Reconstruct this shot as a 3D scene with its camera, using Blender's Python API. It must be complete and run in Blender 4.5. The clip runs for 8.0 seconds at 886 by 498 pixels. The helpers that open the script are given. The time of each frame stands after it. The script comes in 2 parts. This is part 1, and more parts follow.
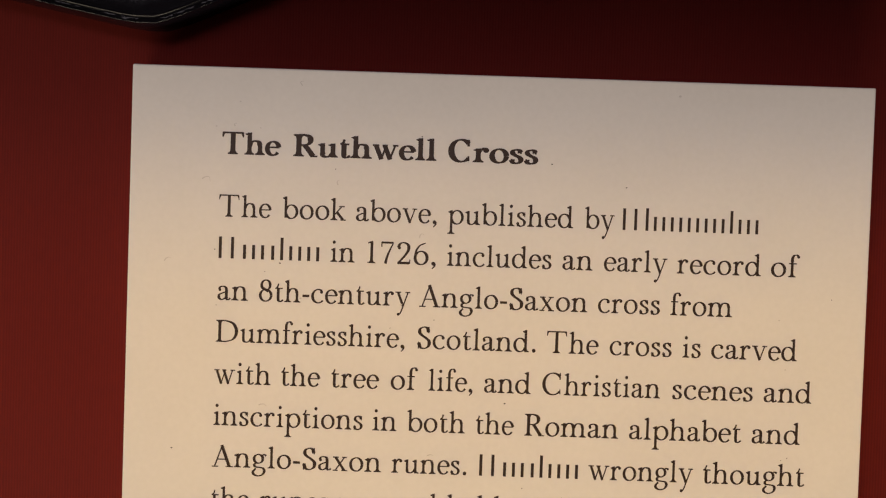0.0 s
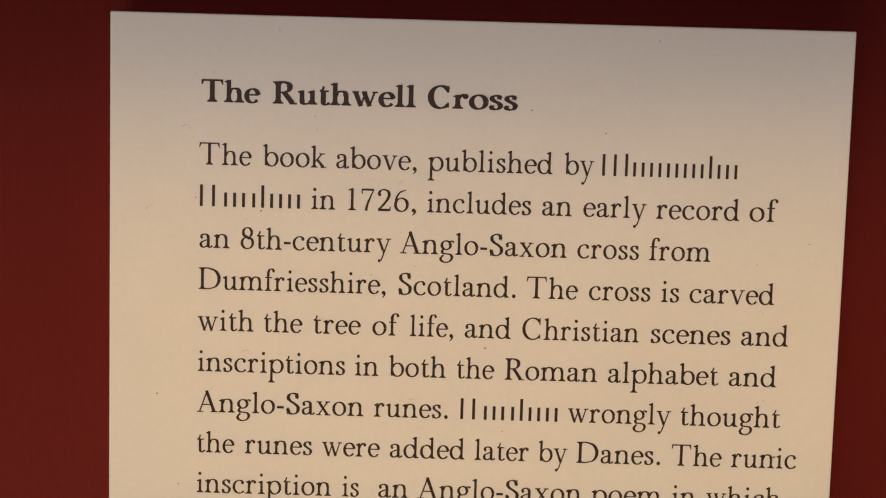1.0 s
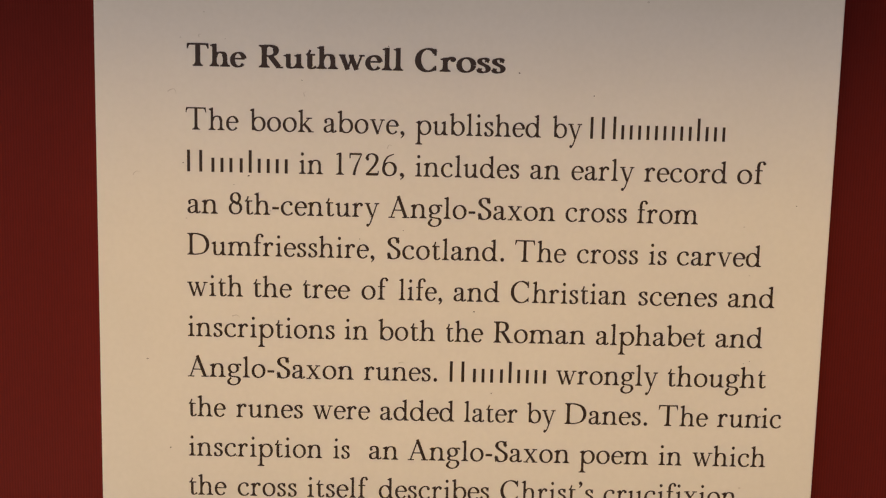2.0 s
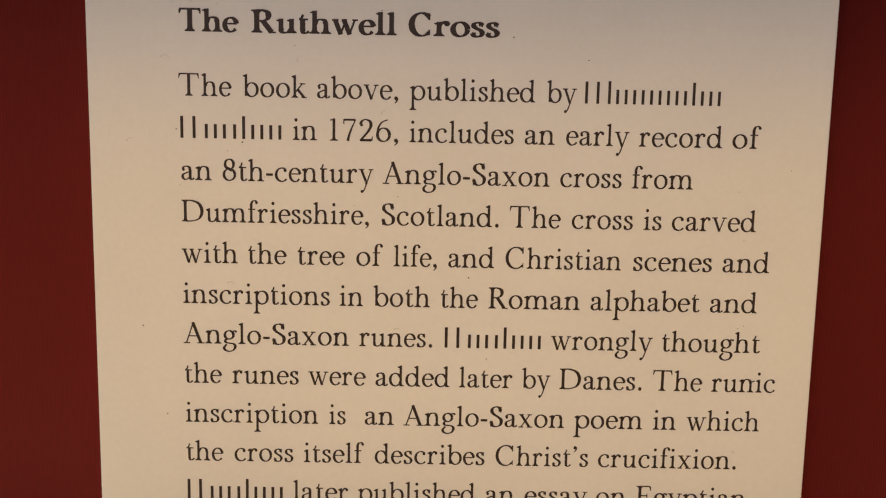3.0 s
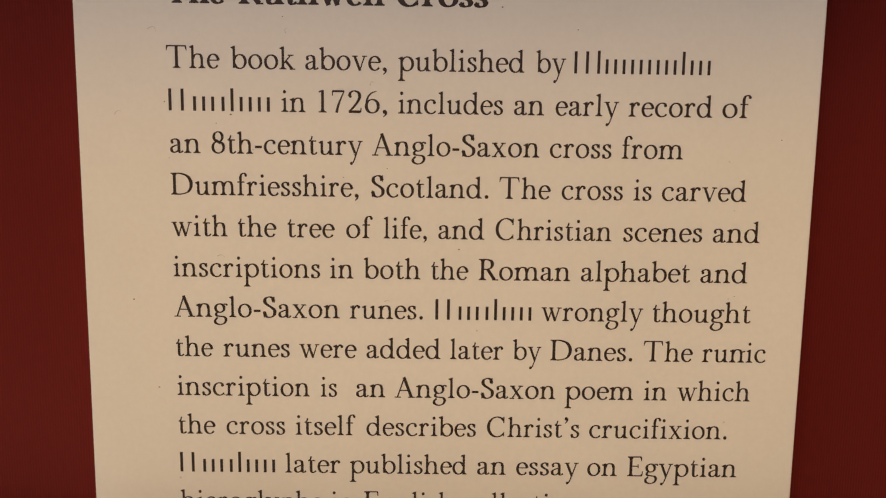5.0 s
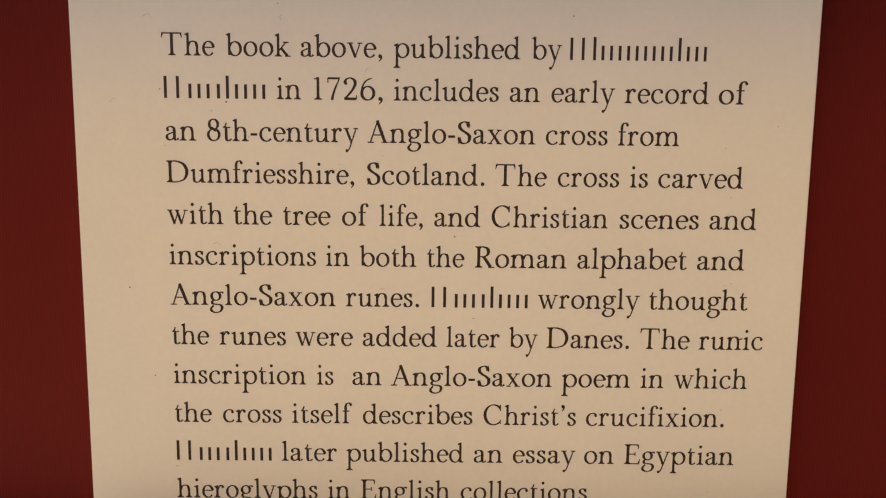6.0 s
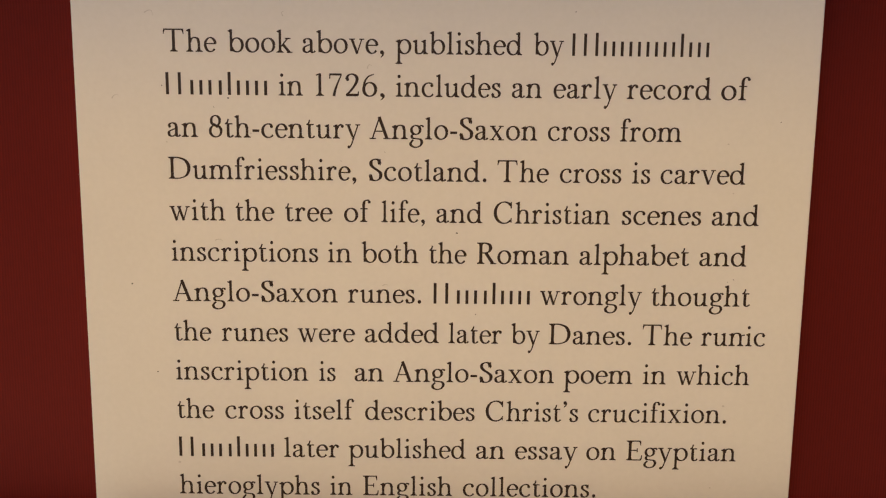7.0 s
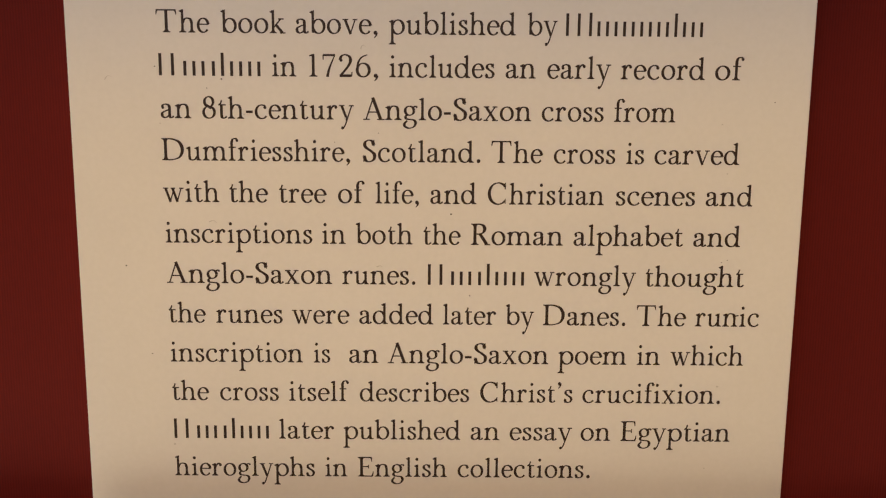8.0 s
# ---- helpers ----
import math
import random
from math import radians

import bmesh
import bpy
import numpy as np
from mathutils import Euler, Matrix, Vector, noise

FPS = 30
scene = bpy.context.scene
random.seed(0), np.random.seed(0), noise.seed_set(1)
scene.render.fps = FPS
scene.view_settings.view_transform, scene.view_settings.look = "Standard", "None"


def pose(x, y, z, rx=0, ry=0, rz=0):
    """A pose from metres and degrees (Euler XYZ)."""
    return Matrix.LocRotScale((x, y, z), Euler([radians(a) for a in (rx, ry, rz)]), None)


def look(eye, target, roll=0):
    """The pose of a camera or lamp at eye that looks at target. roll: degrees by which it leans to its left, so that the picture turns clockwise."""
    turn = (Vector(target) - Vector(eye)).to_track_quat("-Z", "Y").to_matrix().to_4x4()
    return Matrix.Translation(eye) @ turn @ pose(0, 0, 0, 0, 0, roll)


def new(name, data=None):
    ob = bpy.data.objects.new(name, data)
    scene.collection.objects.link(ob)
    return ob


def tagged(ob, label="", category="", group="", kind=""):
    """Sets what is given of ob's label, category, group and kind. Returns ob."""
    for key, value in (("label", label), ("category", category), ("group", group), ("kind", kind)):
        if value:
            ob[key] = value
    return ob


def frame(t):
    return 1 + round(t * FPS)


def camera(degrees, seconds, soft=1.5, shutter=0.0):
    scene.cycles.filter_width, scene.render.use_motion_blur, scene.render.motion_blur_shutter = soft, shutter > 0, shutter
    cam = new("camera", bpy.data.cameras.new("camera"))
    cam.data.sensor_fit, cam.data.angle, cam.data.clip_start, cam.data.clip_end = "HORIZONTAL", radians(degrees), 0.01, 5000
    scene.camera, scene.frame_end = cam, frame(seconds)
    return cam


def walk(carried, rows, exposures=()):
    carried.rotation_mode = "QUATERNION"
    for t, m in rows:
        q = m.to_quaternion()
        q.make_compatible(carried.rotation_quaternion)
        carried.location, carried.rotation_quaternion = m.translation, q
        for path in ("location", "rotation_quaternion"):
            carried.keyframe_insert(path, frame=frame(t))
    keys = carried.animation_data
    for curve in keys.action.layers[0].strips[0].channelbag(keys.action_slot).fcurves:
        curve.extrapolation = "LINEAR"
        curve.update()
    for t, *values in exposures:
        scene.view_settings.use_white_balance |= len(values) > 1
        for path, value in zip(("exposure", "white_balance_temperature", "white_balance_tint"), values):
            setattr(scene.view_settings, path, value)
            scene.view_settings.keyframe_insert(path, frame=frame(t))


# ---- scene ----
LABEL_X, LABEL_Z, THICK = -0.075, 1.40, 0.0075  # the upper left corner of the label on the wall, and how far it stands off
cam = camera(54.74, 8.0, soft=1.2)
# seconds, eye (x, y, z), tilt, turn and roll against the wall's own face
ROWS = [
    (0.0, -0.01075, -0.18079, 1.36836, -1.209, 0.179, 1.927),
    (0.5, -0.00906, -0.18150, 1.36733, -2.053, 0.335, 1.828),
    (1.0, -0.00671, -0.18191, 1.36525, -3.708, 0.145, 1.607),
    (1.5, -0.00686, -0.18184, 1.36618, -5.292, -0.132, 1.465),
    (2.0, -0.00548, -0.18225, 1.36488, -5.972, -0.255, 1.302),
    (3.5, -0.00421, -0.18243, 1.36224, -7.878, -0.290, 1.039),
    (4.0, -0.00447, -0.18245, 1.36181, -7.851, -0.380, 0.982),
    (4.5, -0.00304, -0.18265, 1.36072, -7.999, -0.274, 0.857),
    (5.0, -0.00206, -0.18273, 1.35945, -8.345, -0.274, 0.767),
    (6.5, -0.00052, -0.18284, 1.35675, -8.491, -0.061, 0.614),
    (7.0, -0.00070, -0.18278, 1.35694, -8.625, 0.006, 0.599),
    (7.5, -0.00027, -0.18282, 1.35622, -8.797, -0.045, 0.469),
    (8.0, 0.00005, -0.18317, 1.35454, -9.100, -0.170, 0.491),
]
EXPOSURES = [(0.0, -0.01), (1.0, -0.12), (2.0, -0.19), (3.5, -0.24), (5.0, -0.27), (8.0, -0.27)]
walk(cam, [(t, pose(x, y, z, 90) @ pose(0, 0, 0, a, b, c)) for t, x, y, z, a, b, c in ROWS], EXPOSURES)

# ---- world and light ----
world = bpy.data.worlds.new("gallery_dark")
scene.world = world
world.use_nodes = True
world.node_tree.nodes["Background"].inputs[0].default_value = (0.75, 0.85, 1.0, 1)
world.node_tree.nodes["Background"].inputs[1].default_value = 0.0


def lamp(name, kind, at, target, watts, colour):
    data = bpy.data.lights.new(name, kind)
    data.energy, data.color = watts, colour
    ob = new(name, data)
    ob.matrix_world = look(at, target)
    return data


# the warm case spot that pools on the label, from above; an added unseen box shades the label's head from it
key = lamp("case_spot", "SPOT", (0.002, -0.452, 1.720), (0.017, 0.0, 1.3684), 23.0, (1.0, 0.56, 0.01))
key.spot_size, key.spot_blend, key.shadow_soft_size = radians(23), 1.0, 0.183
# an added strip near the floor, itself unseen, which lights the label from below and from the left
strip = lamp("low_fill_strip", "AREA", (-0.55, -0.33, 0.05), (-0.55, 0.0, 1.36), 24.2, (1.0, 0.857, 0.632))
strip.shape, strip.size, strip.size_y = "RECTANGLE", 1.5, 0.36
# added fill lamp, unseen, above and behind the visitor; it lifts label and cloth
fill_lamp = lamp("front_fill", "AREA", (-0.45, -1.7, 2.20), (0.0, 0.0, 1.38), 15.9, (1.0, 0.857, 0.935))
fill_lamp.shape, fill_lamp.size, fill_lamp.size_y = "RECTANGLE", 1.4, 0.8


# ---- materials ----
def material(name, rough, spec=0.5):
    m = bpy.data.materials.new(name)
    m.use_nodes = True
    b = m.node_tree.nodes["Principled BSDF"]
    b.inputs["Roughness"].default_value = rough
    b.inputs["Specular IOR Level"].default_value = spec
    return m, m.node_tree.nodes, m.node_tree.links, b


def noise_tex(n, l, scale, detail=3.0, stretch=(1, 1, 1)):
    co, mp, tx = n.new("ShaderNodeTexCoord"), n.new("ShaderNodeMapping"), n.new("ShaderNodeTexNoise")
    mp.inputs["Scale"].default_value = stretch
    tx.inputs["Scale"].default_value, tx.inputs["Detail"].default_value = scale, detail
    l.new(co.outputs["Object"], mp.inputs["Vector"])
    l.new(mp.outputs["Vector"], tx.inputs["Vector"])
    return tx


def ramp(n, l, source, low, high, a, b):
    r = n.new("ShaderNodeValToRGB")
    r.color_ramp.elements[0].position, r.color_ramp.elements[0].color = low, (*a, 1)
    r.color_ramp.elements[1].position, r.color_ramp.elements[1].color = high, (*b, 1)
    l.new(source, r.inputs["Fac"])
    return r.outputs["Color"]


def mixed(n, l, kind, amount, a, b):
    m = n.new("ShaderNodeMix")
    m.data_type, m.blend_type = "RGBA", kind
    m.inputs["Factor"].default_value = amount
    l.new(a, m.inputs["A"])
    l.new(b, m.inputs["B"])
    return m.outputs["Result"]


def bumped(n, l, b, height, strength, distance):
    u = n.new("ShaderNodeBump")
    u.inputs["Strength"].default_value, u.inputs["Distance"].default_value = strength, distance
    l.new(height, u.inputs["Height"])
    l.new(u.outputs["Normal"], b.inputs["Normal"])


def paper():
    m, n, l, b = material("label_paper", 0.55, 0.35)
    grain, stain = noise_tex(n, l, 900, 4), noise_tex(n, l, 38, 5)
    c = ramp(n, l, stain.outputs["Fac"], 0.3, 0.75, (0.795, 0.765, 0.703), (0.825, 0.795, 0.733))
    g = ramp(n, l, grain.outputs["Fac"], 0.3, 0.7, (0.972, 0.972, 0.968), (1, 1, 1))
    l.new(mixed(n, l, "MULTIPLY", 1.0, c, g), b.inputs["Base Color"])
    bumped(n, l, b, grain.outputs["Fac"], 0.05, 0.0001)
    return m


def fabric():
    """Deep red cloth with fine upright ribs 0.6 mm apart, crossed by the weft."""
    m, n, l, b = material("red_ribbed_cloth", 0.85, 0.15)
    b.inputs["Sheen Weight"].default_value = 0.12
    b.inputs["Sheen Roughness"].default_value = 0.5
    b.inputs["Sheen Tint"].default_value = (0.8, 0.10, 0.07, 1)
    co = n.new("ShaderNodeTexCoord")
    waves = []
    for axis, scale, warp in (("X", 524.0, 0.5), ("Z", 900.0, 1.2)):
        w = n.new("ShaderNodeTexWave")
        w.bands_direction = axis
        w.inputs["Scale"].default_value, w.inputs["Distortion"].default_value = scale, warp
        w.inputs["Detail"].default_value, w.inputs["Detail Scale"].default_value = 2.0, 0.25
        l.new(co.outputs["Object"], w.inputs["Vector"])
        waves.append(w.outputs["Fac"])
    cloud, slub = noise_tex(n, l, 14, 4), noise_tex(n, l, 900, 3, (1, 1, 0.35))
    base = ramp(n, l, cloud.outputs["Fac"], 0.3, 0.7, (0.115, 0.0090, 0.0066), (0.134, 0.0120, 0.0082))
    rib = ramp(n, l, waves[0], 0.1, 0.9, (0.89, 0.88, 0.88), (1.05, 1.05, 1.05))
    thread = ramp(n, l, slub.outputs["Fac"], 0.3, 0.7, (0.93, 0.93, 0.93), (1.04, 1.04, 1.04))
    c = mixed(n, l, "MULTIPLY", 1.0, mixed(n, l, "MULTIPLY", 1.0, base, rib), thread)
    l.new(c, b.inputs["Base Color"])
    add = n.new("ShaderNodeMath")
    add.operation = "MULTIPLY_ADD"
    l.new(waves[1], add.inputs[0])
    add.inputs[1].default_value = 0.08
    l.new(waves[0], add.inputs[2])
    bumped(n, l, b, add.outputs[0], 0.17, 0.00012)
    return m


def ink():
    m, n, l, b = material("black_ink", 0.5, 0.3)
    t = noise_tex(n, l, 1500, 3)
    l.new(ramp(n, l, t.outputs["Fac"], 0.3, 0.7, (0.030, 0.017, 0.012), (0.043, 0.025, 0.017)), b.inputs["Base Color"])
    return m


def plain(name, a, b_, scale, rough, spec=0.5, metal=0.0):
    m, n, l, b = material(name, rough, spec)
    b.inputs["Metallic"].default_value = metal
    t = noise_tex(n, l, scale, 4)
    l.new(ramp(n, l, t.outputs["Fac"], 0.3, 0.7, a, b_), b.inputs["Base Color"])
    return m


def acrylic(name, rough, scale, strength):
    """Glossy black sheet with fine handling marks that break up its glints."""
    m, n, l, b = material(name, rough, 0.14)
    t, fine = noise_tex(n, l, 60, 4), noise_tex(n, l, scale, 2)
    l.new(ramp(n, l, t.outputs["Fac"], 0.3, 0.7, (0.002, 0.002, 0.003), (0.004, 0.0035, 0.006)), b.inputs["Base Color"])
    bumped(n, l, b, fine.outputs["Fac"], strength, 0.0008)
    return m


PAPER, CLOTH, INK = paper(), fabric(), ink()
ACRYLIC = acrylic("black_acrylic", 0.20, 260, 0.10)
CHIPPED = acrylic("chipped_black_acrylic", 0.10, 420, 0.40)
SMUDGE = plain("scuffed_paper", (0.60, 0.57, 0.51), (0.68, 0.65, 0.59), 800, 0.7, 0.2)
DIRT = plain("dark_dust", (0.05, 0.04, 0.035), (0.10, 0.085, 0.07), 900, 0.9, 0.1)
PLASTER = plain("gallery_paint", (0.10, 0.095, 0.09), (0.13, 0.125, 0.12), 6, 0.8)
CARPET = plain("gallery_floor", (0.05, 0.045, 0.04), (0.08, 0.07, 0.06), 40, 0.9)


# ---- mesh helpers ----
def part(name, bm, mat, parent=None, label=""):
    mesh = bpy.data.meshes.new(name)
    bm.to_mesh(mesh)
    bm.free()
    mesh.materials.append(mat)
    ob = new(name, mesh)
    ob.parent = parent
    return tagged(ob, label)


def box(bm, x0, x1, y0, y1, z0, z1, bevel=0.0):
    made = bmesh.ops.create_cube(bm, size=1.0, matrix=Matrix.LocRotScale(
        ((x0 + x1) / 2, (y0 + y1) / 2, (z0 + z1) / 2), None, (x1 - x0, y1 - y0, z1 - z0)))
    if bevel:
        edges = list({e for v in made["verts"] for e in v.link_edges})
        bmesh.ops.bevel(bm, geom=edges, offset=bevel, segments=3, profile=0.5, affect="EDGES")
    return bm


# ---- the gallery and the cloth wall ----
def slab(name, x0, x1, y0, y1, z0, z1, mat, label, category):
    return tagged(part(name, box(bmesh.new(), x0, x1, y0, y1, z0, z1), mat), label, category, kind="structure")


slab("wall_north", -1.6, 1.6, 0.0, 0.12, 0.0, 2.8, CLOTH, "wall covered in deep red ribbed cloth behind the label", "wall")
slab("wall_south", -1.6, 1.6, -2.12, -2.0, 0.0, 2.8, PLASTER, "dim painted gallery wall behind the visitor", "wall")
slab("wall_west", -1.72, -1.6, -2.12, 0.12, 0.0, 2.8, PLASTER, "dim painted gallery side wall", "wall")
slab("wall_east", 1.6, 1.72, -2.12, 0.12, 0.0, 2.8, PLASTER, "dim painted gallery side wall", "wall")
slab("floor", -1.72, 1.72, -2.12, 0.12, -0.1, 0.0, CARPET, "dark gallery floor", "floor")
slab("ceiling", -1.72, 1.72, -2.12, 0.12, 2.8, 2.9, PLASTER, "dim painted gallery ceiling", "ceiling")


# ---- lettering: an upright book face with bracketed serifs ----
XH, ASC, DESC = 0.645, 1.02, -0.44


class Pen:
    """Draws letters from strokes. One unit is the height of a capital; stem and hair are the thick and thin stroke."""

    def __init__(self, stem, hair):
        self.stem, self.hair, self.quads = stem, hair, []

    def ribbon(self, pts, half):
        for i in range(len(pts) - 1):
            self.quads.append([pts[i] + half[i], pts[i] - half[i], pts[i + 1] - half[i + 1], pts[i + 1] + half[i + 1]])

    def stroke(self, pts, width=None, taper=(1, 1)):
        d = np.gradient(pts, axis=0)
        d /= np.maximum(np.linalg.norm(d, axis=1), 1e-9)[:, None]
        if width is None:
            lean = np.arctan2(d[:, 1], d[:, 0]) - radians(9)
            w = self.hair + (self.stem * 1.14 - self.hair) * np.abs(np.sin(lean)) ** 1.7
        else:
            w = np.full(len(pts), width)
        w = w * np.linspace(taper[0], taper[1], len(pts))
        self.ribbon(pts, np.stack([-d[:, 1], d[:, 0]], 1) * w[:, None] / 2)

    def curve(self, *pts, width=None, taper=(1, 1), steps=5):
        p = np.array([2 * np.array(pts[0]) - pts[1], *pts, 2 * np.array(pts[-1]) - pts[-2]], float)
        out = []
        for a, b, c, d in zip(p, p[1:], p[2:], p[3:]):
            for u in np.arange(steps) / steps:
                out.append(0.5 * (2 * b + (c - a) * u + (2 * a - 5 * b + 4 * c - d) * u * u + (3 * b - a - 3 * c + d) * u ** 3))
        self.stroke(np.array(out + [p[-2]]), width, taper)

    def line(self, x0, y0, x1, y1, width):
        self.stroke(np.linspace((x0, y0), (x1, y1), 2), width)

    def arc(self, cx, cy, rx, ry, a0=0, a1=360):
        a = np.radians(np.linspace(a0, a1, max(8, int(abs(a1 - a0) / 14))))
        self.stroke(np.stack([cx + rx * np.cos(a), cy + ry * np.sin(a)], 1))

    def dot(self, x, y, r):
        a = np.linspace(0.02, math.pi - 0.02, 9)
        pts = np.stack([x - r * np.cos(a), y + 0 * a], 1)
        self.ribbon(pts, np.stack([0 * a, r * np.sin(a)], 1))

    def serif(self, x, y, half, up=1, left=1.0, right=1.0):
        """A bracketed foot (up=1) or head (up=-1) serif across a stem at x."""
        s, h = self.stem / 2, self.hair
        ys = np.array([0, 0.75 * h, 1.3 * h, 2.0 * h, 3.2 * h]) * up + y
        w = np.array([half, half, s + (half - s) * 0.35, s + (half - s) * 0.1, s])
        lo, hi = s + (w - s) * left, s + (w - s) * right
        self.ribbon(np.stack([x + (hi - lo) / 2, ys], 1), np.stack([(hi + lo) / 2, 0 * ys], 1))

    def flag(self, x, top, reach=0.10):
        """The slanted head of a small letter's stem."""
        s = self.stem / 2
        self.quads.append([np.array(q) for q in ((x - s - reach, top - 0.075), (x - s - reach, top - 0.105), (x - s, top - 0.15), (x + s, top))])

    def post(self, x, y0, y1, foot=True, head="flag", left=1.0, right=1.0):
        self.line(x, y0, x, y1 - (0.02 if head == "flag" else 0), self.stem)
        if foot:
            self.serif(x, y0, self.stem / 2 + 0.115, 1, left, right)
        if head == "flag":
            self.flag(x, y1)
        elif head == "serif":
            self.serif(x, y1, self.stem / 2 + 0.12, -1)

    def arch(self, x0, x1, top=XH):
        self.curve((x0, top - 0.22), (x0 + 0.07, top - 0.09), (x0 + 0.19, top - 0.022), (x1 - 0.07, top - 0.06), (x1, top - 0.22))


def small_round(p, ch):
    if ch == "o":
        p.arc(0.36, 0.32, 0.28, 0.305)
        return 0.72
    if ch == "c":
        p.arc(0.37, 0.32, 0.29, 0.305, 52, 322)
        p.dot(0.53, 0.515, p.stem * 0.62)
        return 0.645
    if ch == "e":
        p.arc(0.33, 0.32, 0.255, 0.305, 8, 325)
        p.line(0.09, 0.365, 0.60, 0.365, p.hair)
        return 0.61
    if ch == "b":
        p.post(0.15, 0.04, ASC, foot=False)
        p.arc(0.43, 0.32, 0.275, 0.305, -160, 160)
        return 0.77
    if ch == "d":
        p.post(0.61, 0.0, ASC, left=0.0)
        p.arc(0.335, 0.32, 0.27, 0.305, 22, 338)
        return 0.80
    if ch == "p":
        p.post(0.16, DESC, XH)
        p.arc(0.44, 0.32, 0.28, 0.305, -160, 160)
        return 0.79
    if ch == "g":
        p.arc(0.32, 0.425, 0.215, 0.20)
        p.curve((0.22, 0.25), (0.13, 0.16), (0.17, 0.06), (0.36, 0.03), (0.54, 0.0), (0.62, -0.13), (0.52, -0.30), (0.30, -0.36), (0.11, -0.29), (0.07, -0.17), (0.20, -0.02))
        p.curve((0.48, 0.56), (0.56, 0.615), (0.66, 0.61), width=p.hair * 1.2)
        p.dot(0.665, 0.59, p.hair * 0.95)
        return 0.70
    if ch == "a":
        p.dot(0.13, 0.475, p.stem * 0.55)
        p.curve((0.09, 0.49), (0.15, 0.59), (0.29, 0.625), (0.42, 0.57), (0.455, 0.43), (0.455, 0.14), (0.50, 0.035), (0.58, 0.04), (0.65, 0.10))
        p.curve((0.455, 0.385), (0.28, 0.33), (0.11, 0.24), (0.10, 0.10), (0.22, 0.025), (0.36, 0.07), (0.455, 0.16))
        return 0.665
    p.curve((0.41, 0.50), (0.36, 0.59), (0.25, 0.625), (0.13, 0.57), (0.115, 0.46), (0.22, 0.37), (0.36, 0.29), (0.43, 0.18), (0.37, 0.055), (0.24, 0.015), (0.12, 0.06), (0.075, 0.17))
    p.line(0.425, 0.44, 0.425, 0.64, p.hair)
    p.line(0.07, 0.0, 0.07, 0.21, p.hair)
    return 0.52


def small_stem(p, ch):
    if ch in "il":
        p.post(0.20, 0.0, XH if ch == "i" else ASC)
        if ch == "i":
            p.dot(0.19, 0.90, p.stem * 0.64)
        return 0.40
    if ch in "hn":
        p.post(0.16, 0.0, ASC if ch == "h" else XH)
        p.arch(0.18, 0.62)
        p.line(0.62, 0.0, 0.62, XH - 0.20, p.stem)
        p.serif(0.62, 0.0, p.stem / 2 + 0.115)
        return 0.81
    if ch == "m":
        p.post(0.16, 0.0, XH)
        for a, b in ((0.18, 0.61), (0.63, 1.06)):
            p.arch(a, b)
            p.line(b, 0.0, b, XH - 0.20, p.stem)
            p.serif(b, 0.0, p.stem / 2 + 0.115)
        return 1.24
    if ch == "r":
        p.post(0.17, 0.0, XH)
        p.curve((0.19, 0.38), (0.26, 0.53), (0.36, 0.615), (0.47, 0.60), width=p.hair * 1.5)
        p.dot(0.47, 0.555, p.stem * 0.60)
        return 0.57
    if ch == "u":
        p.post(0.17, 0.15, XH, foot=False)
        p.curve((0.17, 0.2), (0.20, 0.07), (0.32, 0.02), (0.46, 0.06), (0.58, 0.20))
        p.post(0.60, 0.0, XH, left=0.0)
        return 0.80
    if ch == "k":
        p.post(0.16, 0.0, ASC)
        p.line(0.20, 0.26, 0.52, 0.61, p.hair * 1.2)
        p.line(0.30, 0.37, 0.62, 0.02, p.stem)
        p.line(0.40, 0.625, 0.68, 0.625, p.hair)
        p.line(0.48, 0.02, 0.76, 0.02, p.hair)
        return 0.78
    if ch == "f":
        p.post(0.20, 0.0, 0.72, head="")
        p.curve((0.20, 0.70), (0.205, 0.85), (0.27, 0.98), (0.39, 1.01), (0.47, 0.97))
        p.dot(0.475, 0.925, p.stem * 0.55)
        p.line(0.04, 0.615, 0.40, 0.615, p.hair * 1.1)
        return 0.45
    p.curve((0.20, 0.62), (0.20, 0.16), (0.24, 0.045), (0.34, 0.025), (0.46, 0.10))
    p.curve((0.06, 0.60), (0.16, 0.68), (0.215, 0.83), width=p.hair * 1.4)
    p.line(0.05, 0.615, 0.42, 0.615, p.hair * 1.1)
    return 0.47


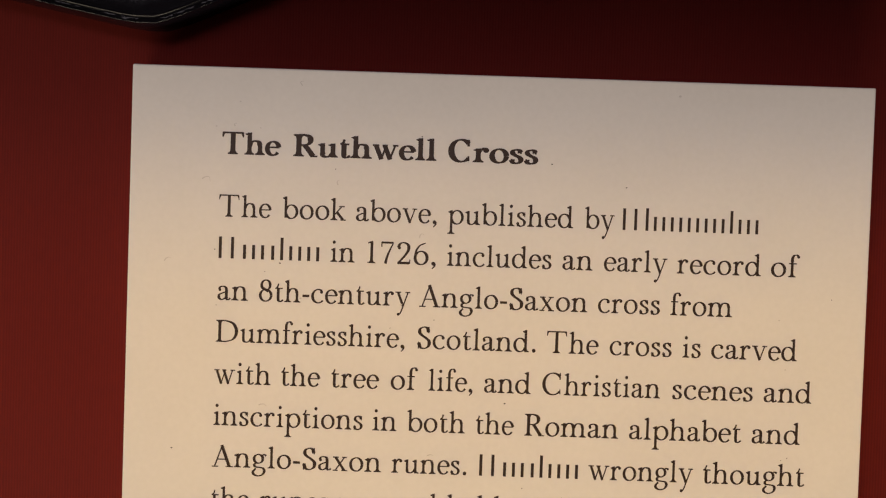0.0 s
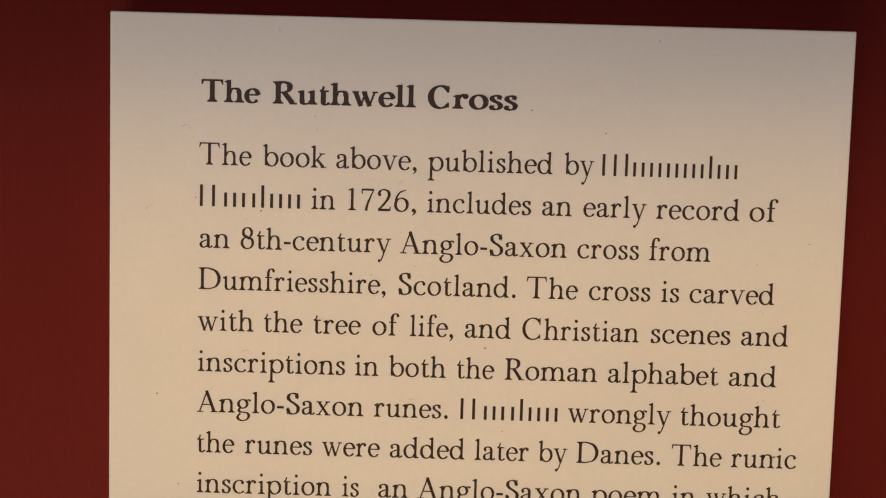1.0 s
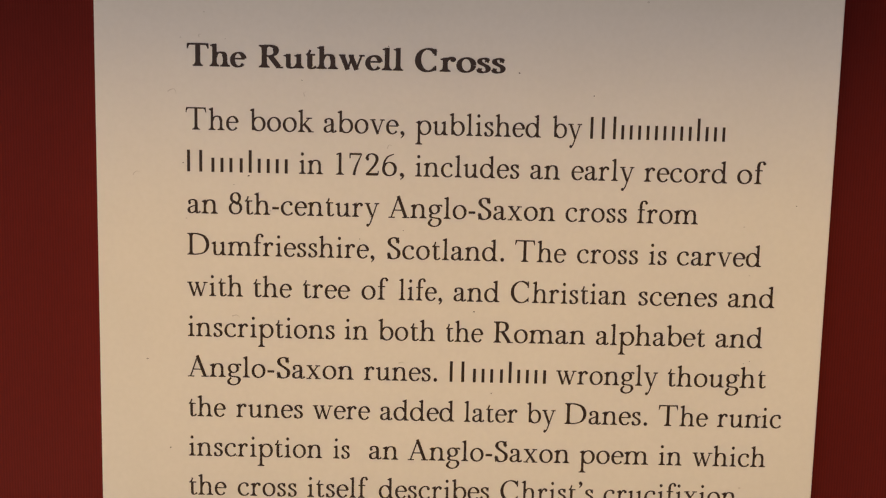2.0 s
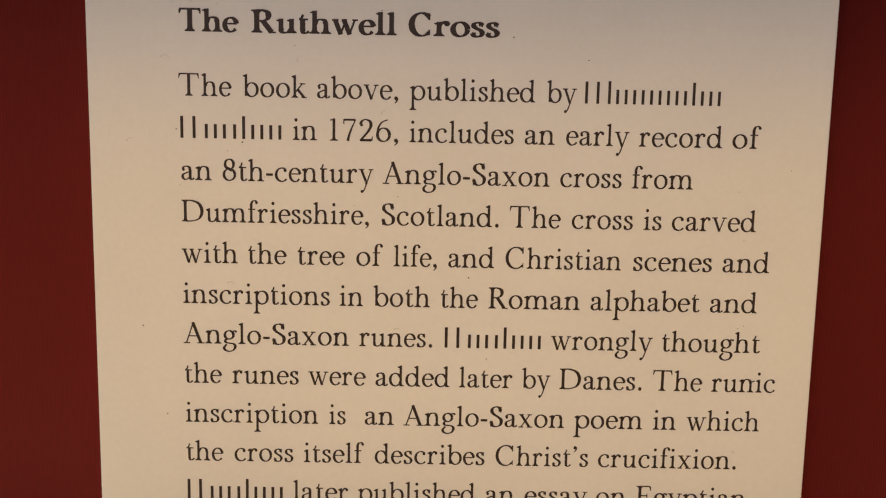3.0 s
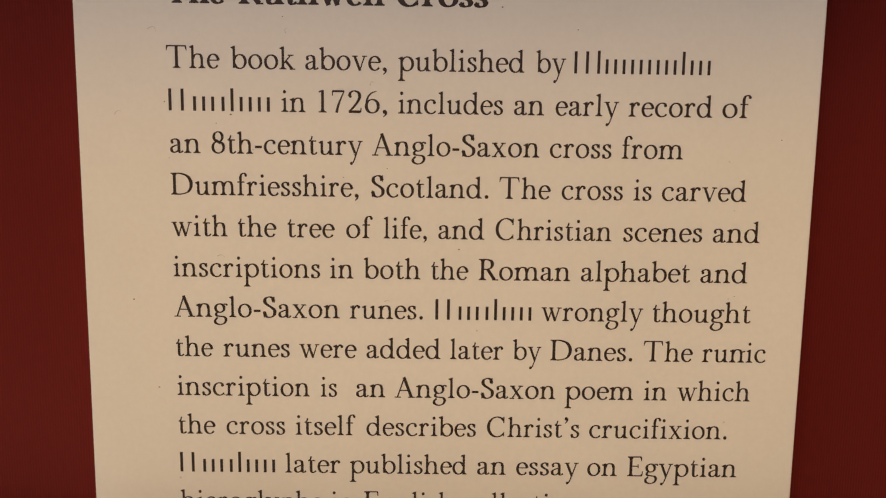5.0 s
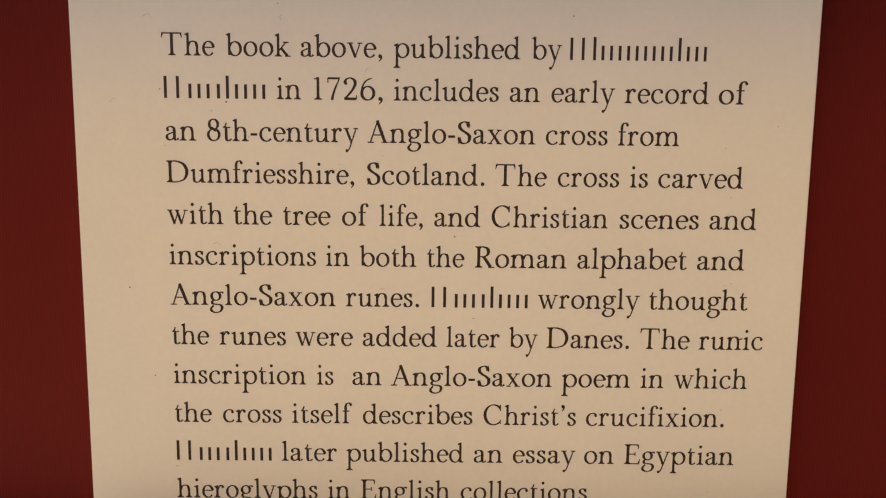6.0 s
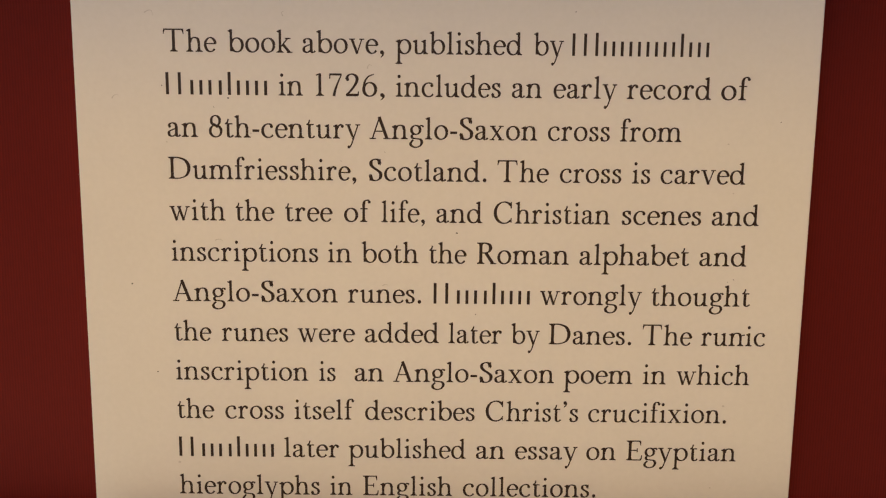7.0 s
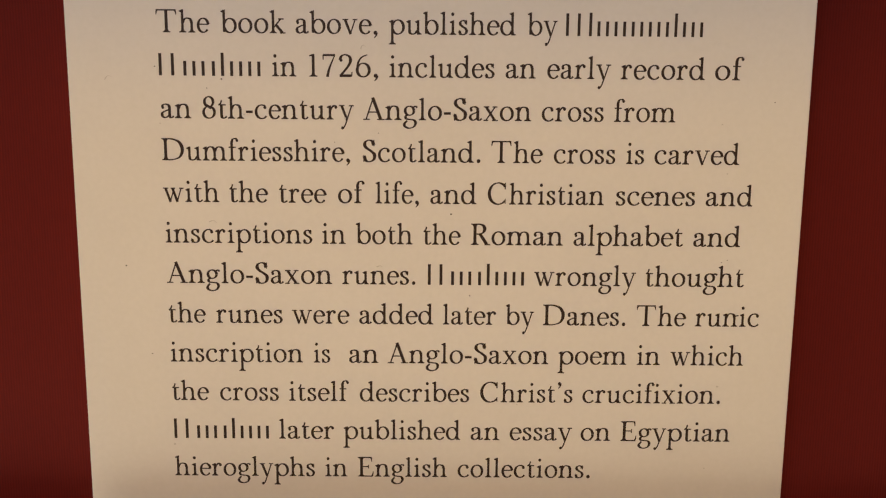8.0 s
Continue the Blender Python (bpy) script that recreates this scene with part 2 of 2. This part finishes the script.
def small_slant(p, ch):
    h = p.hair
    if ch in "vy":
        p.line(0.13, XH - 0.02, 0.40, -0.01, p.stem)
        if ch == "v":
            p.line(0.385, 0.0, 0.62, XH - 0.02, h * 1.15)
        else:
            p.curve((0.63, XH - 0.02), (0.40, 0.0), (0.29, -0.28), (0.19, -0.40), width=h * 1.25)
            p.dot(0.17, -0.375, p.stem * 0.58)
        p.line(0.0, XH - 0.02, 0.28, XH - 0.02, h)
        p.line(0.50, XH - 0.02, 0.74, XH - 0.02, h)
        return 0.74
    if ch == "w":
        for o in (0.0, 0.36):
            p.line(0.13 + o, XH - 0.02, 0.37 + o, -0.01, p.stem)
            p.line(0.355 + o, 0.0, 0.57 + o, XH - 0.02, h * 1.15)
        p.line(0.0, XH - 0.02, 0.27, XH - 0.02, h)
        p.line(0.40, XH - 0.02, 0.62, XH - 0.02, h)
        p.line(0.83, XH - 0.02, 1.06, XH - 0.02, h)
        return 1.06
    p.line(0.14, XH - 0.02, 0.58, 0.02, p.stem)
    p.line(0.58, XH - 0.02, 0.14, 0.02, h * 1.2)
    for x0, x1, y in ((0.02, 0.30, XH - 0.02), (0.46, 0.70, XH - 0.02), (0.02, 0.26, 0.02), (0.44, 0.73, 0.02)):
        p.line(x0, y, x1, y, h)
    return 0.75


def capital(p, ch):
    bold = p.stem > 0.15
    p.stem *= 1.12 if bold else 1.22
    s, h = p.stem, p.hair
    if ch == "T":
        p.post(0.48, 0.0, 0.97, head="")
        arm = 0.45 if bold else 0.50
        p.line(0.48 - arm, 0.972, 0.48 + arm, 0.972, h * 1.15)
        for side in (-arm, arm):
            p.curve((0.48 + side, 0.77), (0.48 + side * 0.96, 0.88), (0.48 + side * 0.89, 0.98), width=h * 1.3, taper=(0.5, 1.4))
        return 0.99 if bold else 1.07
    if ch == "A":
        p.line(0.16, 0.02, 0.52, 1.0, h * 1.3)
        p.line(0.49, 1.0, 0.88, 0.02, s)
        p.line(0.28, 0.35, 0.76, 0.35, h)
        p.line(0.02, 0.02, 0.34, 0.02, h)
        p.line(0.70, 0.02, 1.06, 0.02, h)
        return 1.06
    if ch == "C":
        w = 0.385 if bold else 0.48
        p.arc(0.08 + w, 0.5, w, 0.495, 42, 318)
        p.line(0.06 + 1.79 * w, 0.70, 0.06 + 1.79 * w, 1.0, h * 1.3)
        p.line(0.06 + 1.81 * w, 0.04, 0.06 + 1.81 * w, 0.26, h)
        return 0.14 + 2.0 * w
    if ch == "S":
        p.curve((0.58, 0.76), (0.52, 0.93), (0.36, 0.985), (0.18, 0.91), (0.14, 0.75), (0.26, 0.61), (0.46, 0.49), (0.62, 0.34), (0.59, 0.12), (0.40, 0.015), (0.20, 0.06), (0.10, 0.27))
        p.line(0.60, 0.71, 0.60, 1.0, h)
        p.line(0.09, 0.0, 0.09, 0.31, h)
        return 0.73
    if ch == "D":
        p.post(0.22, 0.0, 1.0, head="serif")
        p.curve((0.22, 0.975), (0.56, 0.965), (0.88, 0.86), (1.04, 0.66), (1.075, 0.48), (1.03, 0.29), (0.88, 0.12), (0.56, 0.03), (0.22, 0.025))
        return 1.21
    if ch == "R":
        p.post(0.22, 0.0, 1.0, head="serif")
        p.curve((0.22, 0.975), (0.46, 0.97), (0.64, 0.90), (0.70, 0.745), (0.63, 0.59), (0.46, 0.52), (0.22, 0.515))
        p.line(0.46, 0.53, 0.82, 0.03, s)
        p.line(0.70, 0.02, 1.0, 0.02, h)
        return 0.98
    p.post(0.22, 0.0, 1.0, head="serif")
    p.line(0.20, 0.975, 0.76, 0.975, h * 1.1)
    p.line(0.20, 0.025, 0.82, 0.025, h * 1.1)
    p.line(0.20, 0.51, 0.60, 0.51, h)
    p.curve((0.73, 0.98), (0.765, 0.88), (0.77, 0.76), width=h * 1.2, taper=(1.5, 0.6))
    p.curve((0.78, 0.02), (0.83, 0.13), (0.85, 0.27), width=h * 1.2, taper=(1.5, 0.6))
    p.line(0.60, 0.41, 0.60, 0.61, h)
    return 0.90


def numeral_or_point(p, ch):
    h = p.hair
    if ch == "1":
        p.line(0.30, 0.0, 0.30, 0.98, p.stem)
        p.serif(0.30, 0.0, p.stem / 2 + 0.12)
        p.line(0.13, 0.915, 0.34, 0.985, h * 1.2)
        return 0.60
    if ch == "7":
        p.line(0.08, 0.955, 0.62, 0.955, h * 1.7)
        p.curve((0.61, 0.95), (0.46, 0.62), (0.34, 0.30), (0.27, 0.0), width=p.stem * 0.85, taper=(0.45, 1.2))
        p.line(0.09, 0.76, 0.09, 0.97, h)
        return 0.68
    if ch == "2":
        p.dot(0.15, 0.735, p.stem * 0.55)
        p.curve((0.10, 0.74), (0.17, 0.91), (0.33, 0.98), (0.52, 0.90), (0.57, 0.72), (0.48, 0.50), (0.28, 0.24), (0.10, 0.05))
        p.line(0.08, 0.055, 0.60, 0.055, h * 2.2)
        p.line(0.615, 0.02, 0.635, 0.22, h)
        return 0.71
    if ch == "6":
        p.arc(0.37, 0.31, 0.27, 0.30)
        p.curve((0.11, 0.33), (0.14, 0.62), (0.30, 0.87), (0.56, 0.985), width=p.stem * 0.7, taper=(1.3, 0.5))
        return 0.72
    if ch == "8":
        p.arc(0.37, 0.75, 0.215, 0.225)
        p.arc(0.37, 0.28, 0.275, 0.265)
        p.line(0.24, 0.60, 0.50, 0.46, p.stem)
        return 0.74
    if ch == "-":
        p.line(0.03, 0.315, 0.37, 0.315, h * 2.1)
        return 0.40
    if ch == ".":
        p.dot(0.17, 0.075, p.stem * 0.74)
        return 0.32
    y = 0.065 if ch == "," else 0.94
    p.dot(0.15, y, p.stem * 0.72)
    p.curve((0.21, y + 0.01), (0.20, y - 0.11), (0.09, y - 0.23), width=h * 1.4, taper=(1.6, 0.5))
    return 0.34


def draw(p, ch):
    if ch in "ocebdpgas":
        return small_round(p, ch)
    if ch in "ilhnmrukft":
        return small_stem(p, ch)
    if ch in "vwxy":
        return small_slant(p, ch)
    if ch in "TACSDRE":
        return capital(p, ch)
    return numeral_or_point(p, ch)


CAP = 0.00447  # the height of a capital letter
# plain bars: their heights, and the step from each to the next
BARS = {"w": ((0.98, 0.98), 0.50), "n": ((XH, XH), 0.37), "u": ((XH, ASC), 0.37), "s": ((XH,), 0.42), "t": ((ASC,), 0.36)}


def draw_word(bm, text, x0, x1, stem, hair):
    """One printed word between x0 and x1; after '#' come groups of plain bars."""
    quads, at = [], 0.0
    if text[0] == "#":
        p = Pen(stem, hair)
        for heights, step in (BARS[kind] for kind in text[1:]):
            for tall in heights:
                p.line(at, 0.0, at, tall, stem)
                at += step
        quads = p.quads
    else:
        for ch in text:
            p = Pen(stem, hair)
            step = draw(p, ch)
            quads += [np.array(q) + (at, 0.0) for q in p.quads]
            at += step + 0.055
    ends = np.concatenate(quads)[:, 0]
    k = (x1 - x0) / (ends.max() - ends.min())
    for n, q in enumerate(quads):
        # each stroke a hair above the last
        pts = [(x0 + (x - ends.min()) * k, -2e-8 * n, y * CAP) for x, y in q]
        face = bm.faces.new([bm.verts.new(v) for v in pts])
        face.normal_update()
        if face.normal.y > 0:
            face.normal_flip()


def text_line(parent, name, z, text, *ends, stem=0.124, hair=0.053):
    """A printed line at z below the label's top edge; ends: where each word starts and stops, in mm."""
    bm = bmesh.new()
    for word, a, b in zip(text.split(), ends[::2], ends[1::2]):
        draw_word(bm, word, a / 1000, b / 1000, stem, hair)
    line = part(name, bm, INK, parent, "bold black printed heading" if name == "heading" else "")
    line.location = (0, -THICK - 0.00003, z / 1000)
    return line


# ---- the label ----
def label_card():
    card = new("museum_label")
    card.location = (LABEL_X, 0, LABEL_Z)
    tagged(card, "cream printed museum label with black serif text on red cloth", "label")
    bm = box(bmesh.new(), 0.0, 0.150, -THICK, 0.0, -0.138, 0.0, 0.00025)
    part("card", bm, PAPER, card)
    return card


museum_label = label_card()


def shade_ledge():
    """The slim rail on the cloth and the deeper lip under the label: unseen, added to shade its foot and the cloth
    beside it.
    """
    ledge = tagged(new("shade_ledge"), "unseen rail and lip in red cloth, added to shade the label's foot", "ledge")
    ledge.location = (0, 0, LABEL_Z - 0.142)
    part("shade_lip", box(bmesh.new(), LABEL_X - 0.001, LABEL_X + 0.151, -THICK - 0.0055, -0.0002, 0.0, 0.004, 0.0006), CLOTH, ledge)
    for x0, x1 in ((-0.30, LABEL_X - 0.0012), (LABEL_X + 0.1512, 0.30)):
        part("shade_rail", box(bmesh.new(), x0, x1, -0.004, -0.0002, 0.0, 0.004, 0.0006), CLOTH, ledge)


shade_ledge()
text_line(museum_label, "heading", -17.58, "The Ruthwell Cross", 18.5, 30.5, 32.9, 61.9, 64.2, 82.5, stem=0.196, hair=0.074)
text_line(museum_label, "text_line", -30.24, "The book above, published by #wtnnnnuns", 18.2, 28.9, 31.1, 44.0, 46.0, 62.4, 64.6, 90.0, 92.3, 98.3, 100.0, 127.4)
text_line(museum_label, "text_line", -38.67, "#wnsunn in 1726, includes an early record of", 18.4, 38.8, 41.1, 46.0, 48.6, 62.5, 64.7, 85.9, 88.1, 94.2, 96.5, 109.3, 111.3, 128.3, 130.3, 136.1)
text_line(museum_label, "text_line", -47.17, "an 8th-century Anglo-Saxon cross from", 18.4, 24.6, 26.8, 57.5, 59.4, 93.5, 95.6, 108.2, 110.3, 122.8)
text_line(museum_label, "text_line", -55.68, "Dumfriesshire, Scotland. The cross is carved", 18.3, 56.7, 59.2, 83.3, 85.5, 96.1, 98.3, 110.9, 113.1, 116.8, 118.9, 136.3)
text_line(museum_label, "text_line", -64.19, "with the tree of life, and Christian scenes and", 18.2, 29.7, 31.8, 39.8, 42.0, 51.8, 54.1, 59.6, 61.8, 70.8, 73.1, 82.6, 84.9, 108.9, 111.3, 127.7, 129.9, 139.6)
text_line(museum_label, "text_line", -72.69, "inscriptions in both the Roman alphabet and", 18.3, 48.7, 50.7, 55.6, 57.7, 69.5, 71.7, 79.5, 81.6, 100.7, 102.9, 125.7, 127.8, 137.6)
text_line(museum_label, "text_line", -81.20, "Anglo-Saxon runes. #wnsunn wrongly thought", 18.2, 52.7, 54.8, 70.1, 72.7, 92.8, 94.9, 116.2, 118.2, 138.9)
text_line(museum_label, "text_line", -89.71, "the runes were added later by Danes. The runic", 18.3, 26.1, 28.2, 42.2, 44.2, 56.3, 58.3, 73.9, 75.9, 87.1, 89.1, 95.1, 97.0, 114.4, 116.7, 127.2, 129.1, 142.6)
text_line(museum_label, "text_line", -98.22, "inscription is an Anglo-Saxon poem in which", 18.3, 46.3, 48.6, 52.1, 56.1, 62.3, 64.3, 98.4, 100.4, 115.0, 117.2, 122.1, 124.3, 139.8)
text_line(museum_label, "text_line", -106.72, "the cross itself describes Christ’s crucifixion.", 18.3, 26.2, 28.5, 41.0, 43.2, 56.0, 58.3, 81.7, 84.0, 103.8, 105.9, 135.4)
text_line(museum_label, "text_line", -115.23, "#wnsunn later published an essay on Egyptian", 18.4, 38.7, 40.9, 52.7, 54.7, 79.9, 82.1, 88.3, 90.5, 103.9, 105.8, 112.2, 114.4, 138.0)
text_line(museum_label, "text_line", -123.74, "hieroglyphs in English collections.", 18.2, 48.5, 50.7, 55.5, 57.8, 77.1, 79.4, 108.1)


# ---- specks and scuffs on the card ----
def speck(x, z, r, mat):
    bm = bmesh.new()
    bmesh.ops.create_circle(bm, cap_ends=True, segments=9, radius=r / 1000, matrix=pose(0, 0, 0, 90) @ Matrix.Diagonal((1.0, 0.75, 1, 1)))
    for v in bm.verts:
        v.co *= 1 + 0.3 * noise.noise(v.co * 9000 + Vector((x, 0, z)))
    ob = part("speck", bm, mat, museum_label)
    ob.location = (x / 1000, -THICK - 0.00004, z / 1000)


for x, z, r in ((9.9, -77.6, 0.19), (14.5, -96.5, 0.17), (85.3, -17.5, 0.19), (77.4, -66.3, 0.2), (100.5, -21.7, 0.15),
                (41.6, -19.9, 0.11), (28.3, -98.0, 0.13), (81.5, -83.5, 0.13), (30.9, -39.3, 0.19), (27.9, -41.1, 0.10), (17.6, -36.9, 0.15),
                (58.9, -12.8, 0.13), (142.8, -43.0, 0.13), (53.6, -51.7, 0.10), (62.5, -49.8, 0.10), (135.1, -75.5, 0.10), (133.9, -76.0, 0.08)):
    speck(x, z, r, DIRT)
# fainter grey rubs
for x, z, r in ((132.4, -47.5, 0.20), (134.6, -102.9, 0.26), (18.4, -116.6, 0.30), (132.8, -121.3, 0.20), (110.6, -3.0, 0.28), (35.3, -46.3, 0.22),
                (55.7, -46.9, 0.24), (17.3, -12.0, 0.18), (26.2, -12.1, 0.16), (22.0, -6.9, 0.18), (134.0, -57.5, 0.18), (18.2, -48.2, 0.18), (91.9, -107.2, 0.16)):
    speck(x, z, r, SMUDGE)


def scuff(x, z, length, bend, turn):
    """A faint rubbed mark, a thin curved sliver."""
    p = Pen(1, 1)
    p.curve((0, 0), (length * 0.35, bend), (length * 0.7, bend * 1.2), (length, 0.1 * bend), width=0.22, taper=(1.0, 0.3))
    bm = bmesh.new()
    for q in p.quads:
        bm.faces.new([bm.verts.new((a / 1000, 0, b / 1000)) for a, b in q])
    ob = part("scuff", bm, SMUDGE, museum_label)
    ob.matrix_basis = pose(x / 1000, -THICK - 0.00002, z / 1000, 0, turn, 0)


for x, z, length, bend, turn in ((14.6, -22.7, 1.8, 0.7, 20), (34.4, -3.3, 0.9, 0.5, -70), (7.4, -39.6, 1.5, 0.3, -25), (21.0, -11.9, 0.7, 0.3, -50),
                                 (42.2, -23.1, 1.0, 0.3, -75), (24.5, -88.3, 1.4, 0.5, -20), (59.0, -33.2, 1.1, 0.4, -30), (62.0, -77.5, 1.2, 0.2, 0),
                                 (27.4, -68.3, 1.6, 0.3, 8), (46.9, -46.2, 0.8, 0.3, 30)):
    scuff(x, z, length, bend, turn)


def ink_smear(x, z, length):
    """A stray thread of ink that ties two letters together."""
    p = Pen(0.4, 0.2)
    p.curve((0, 0), (length * 0.5, 0.12), (length, 0.22), width=0.24, taper=(0.8, 1.2))
    bm = bmesh.new()
    for q in p.quads:
        bm.faces.new([bm.verts.new((a / 1000, 0, b / 1000)) for a, b in q])
    ob = part("ink_smear", bm, INK, museum_label)
    ob.location = (x / 1000, -THICK - 0.00005, z / 1000)


ink_smear(137.2, -87.5, 1.0)


# ---- the black book cradle above ----
def vee_bar(cradle, name, mat, depth, low, high, bevel):
    """One V-shaped layer of the cradle against the wall: two leaves that meet in a rounded gutter."""
    outline = [(-0.17, 0.0335), (-0.010, 0.0013), (-0.0040, 0.0002), (-0.0010, -0.0002), (0.0030, -0.0002), (0.0055, 0.0005), (0.009, 0.0019), (0.17, 0.0730)]
    bm = bmesh.new()
    rings = []
    for y in (-0.0004, -depth):
        under = [bm.verts.new((x, y, z + low)) for x, z in outline]
        over = [bm.verts.new((x, y, z + high)) for x, z in reversed(outline)]
        rings.append(under + over)
    back, front = rings
    count = len(back)
    for i in range(count):
        bm.faces.new((back[i], back[(i + 1) % count], front[(i + 1) % count], front[i]))
    bm.faces.new(front)
    bm.faces.new(list(reversed(back)))
    bmesh.ops.recalc_face_normals(bm, faces=bm.faces)
    sharp = [e for e in bm.edges if len(e.link_faces) == 2 and e.calc_face_angle() > 0.9]
    bmesh.ops.bevel(bm, geom=sharp, offset=bevel, segments=4, profile=0.5, affect="EDGES")
    for f in bm.faces:
        f.smooth = True
    for e in bm.edges:
        e.smooth = len(e.link_faces) < 2 or e.calc_face_angle() < 0.6
    part(name, bm, mat, cradle)


def book_cradle():
    cradle = new("book_cradle")
    cradle.location = (LABEL_X + 0.0015, 0, LABEL_Z + 0.0083)
    tagged(cradle, "glossy black acrylic book cradle fixed to the red cloth wall", "book stand")
    vee_bar(cradle, "vee_bar", CHIPPED, 0.0082, 0.0, 0.0014, 0.0003)
    vee_bar(cradle, "facing_bar", ACRYLIC, 0.0091, 0.0010, 0.0105, 0.0006)
    # box added out of view, so that less lamp light reaches the label's head
    bm = box(bmesh.new(), -0.157, 0.165, -0.120, -0.0005, 0.0500, 0.160, 0.0015)
    part("shade_box", bm, ACRYLIC, cradle)
    return cradle


book_cradle()
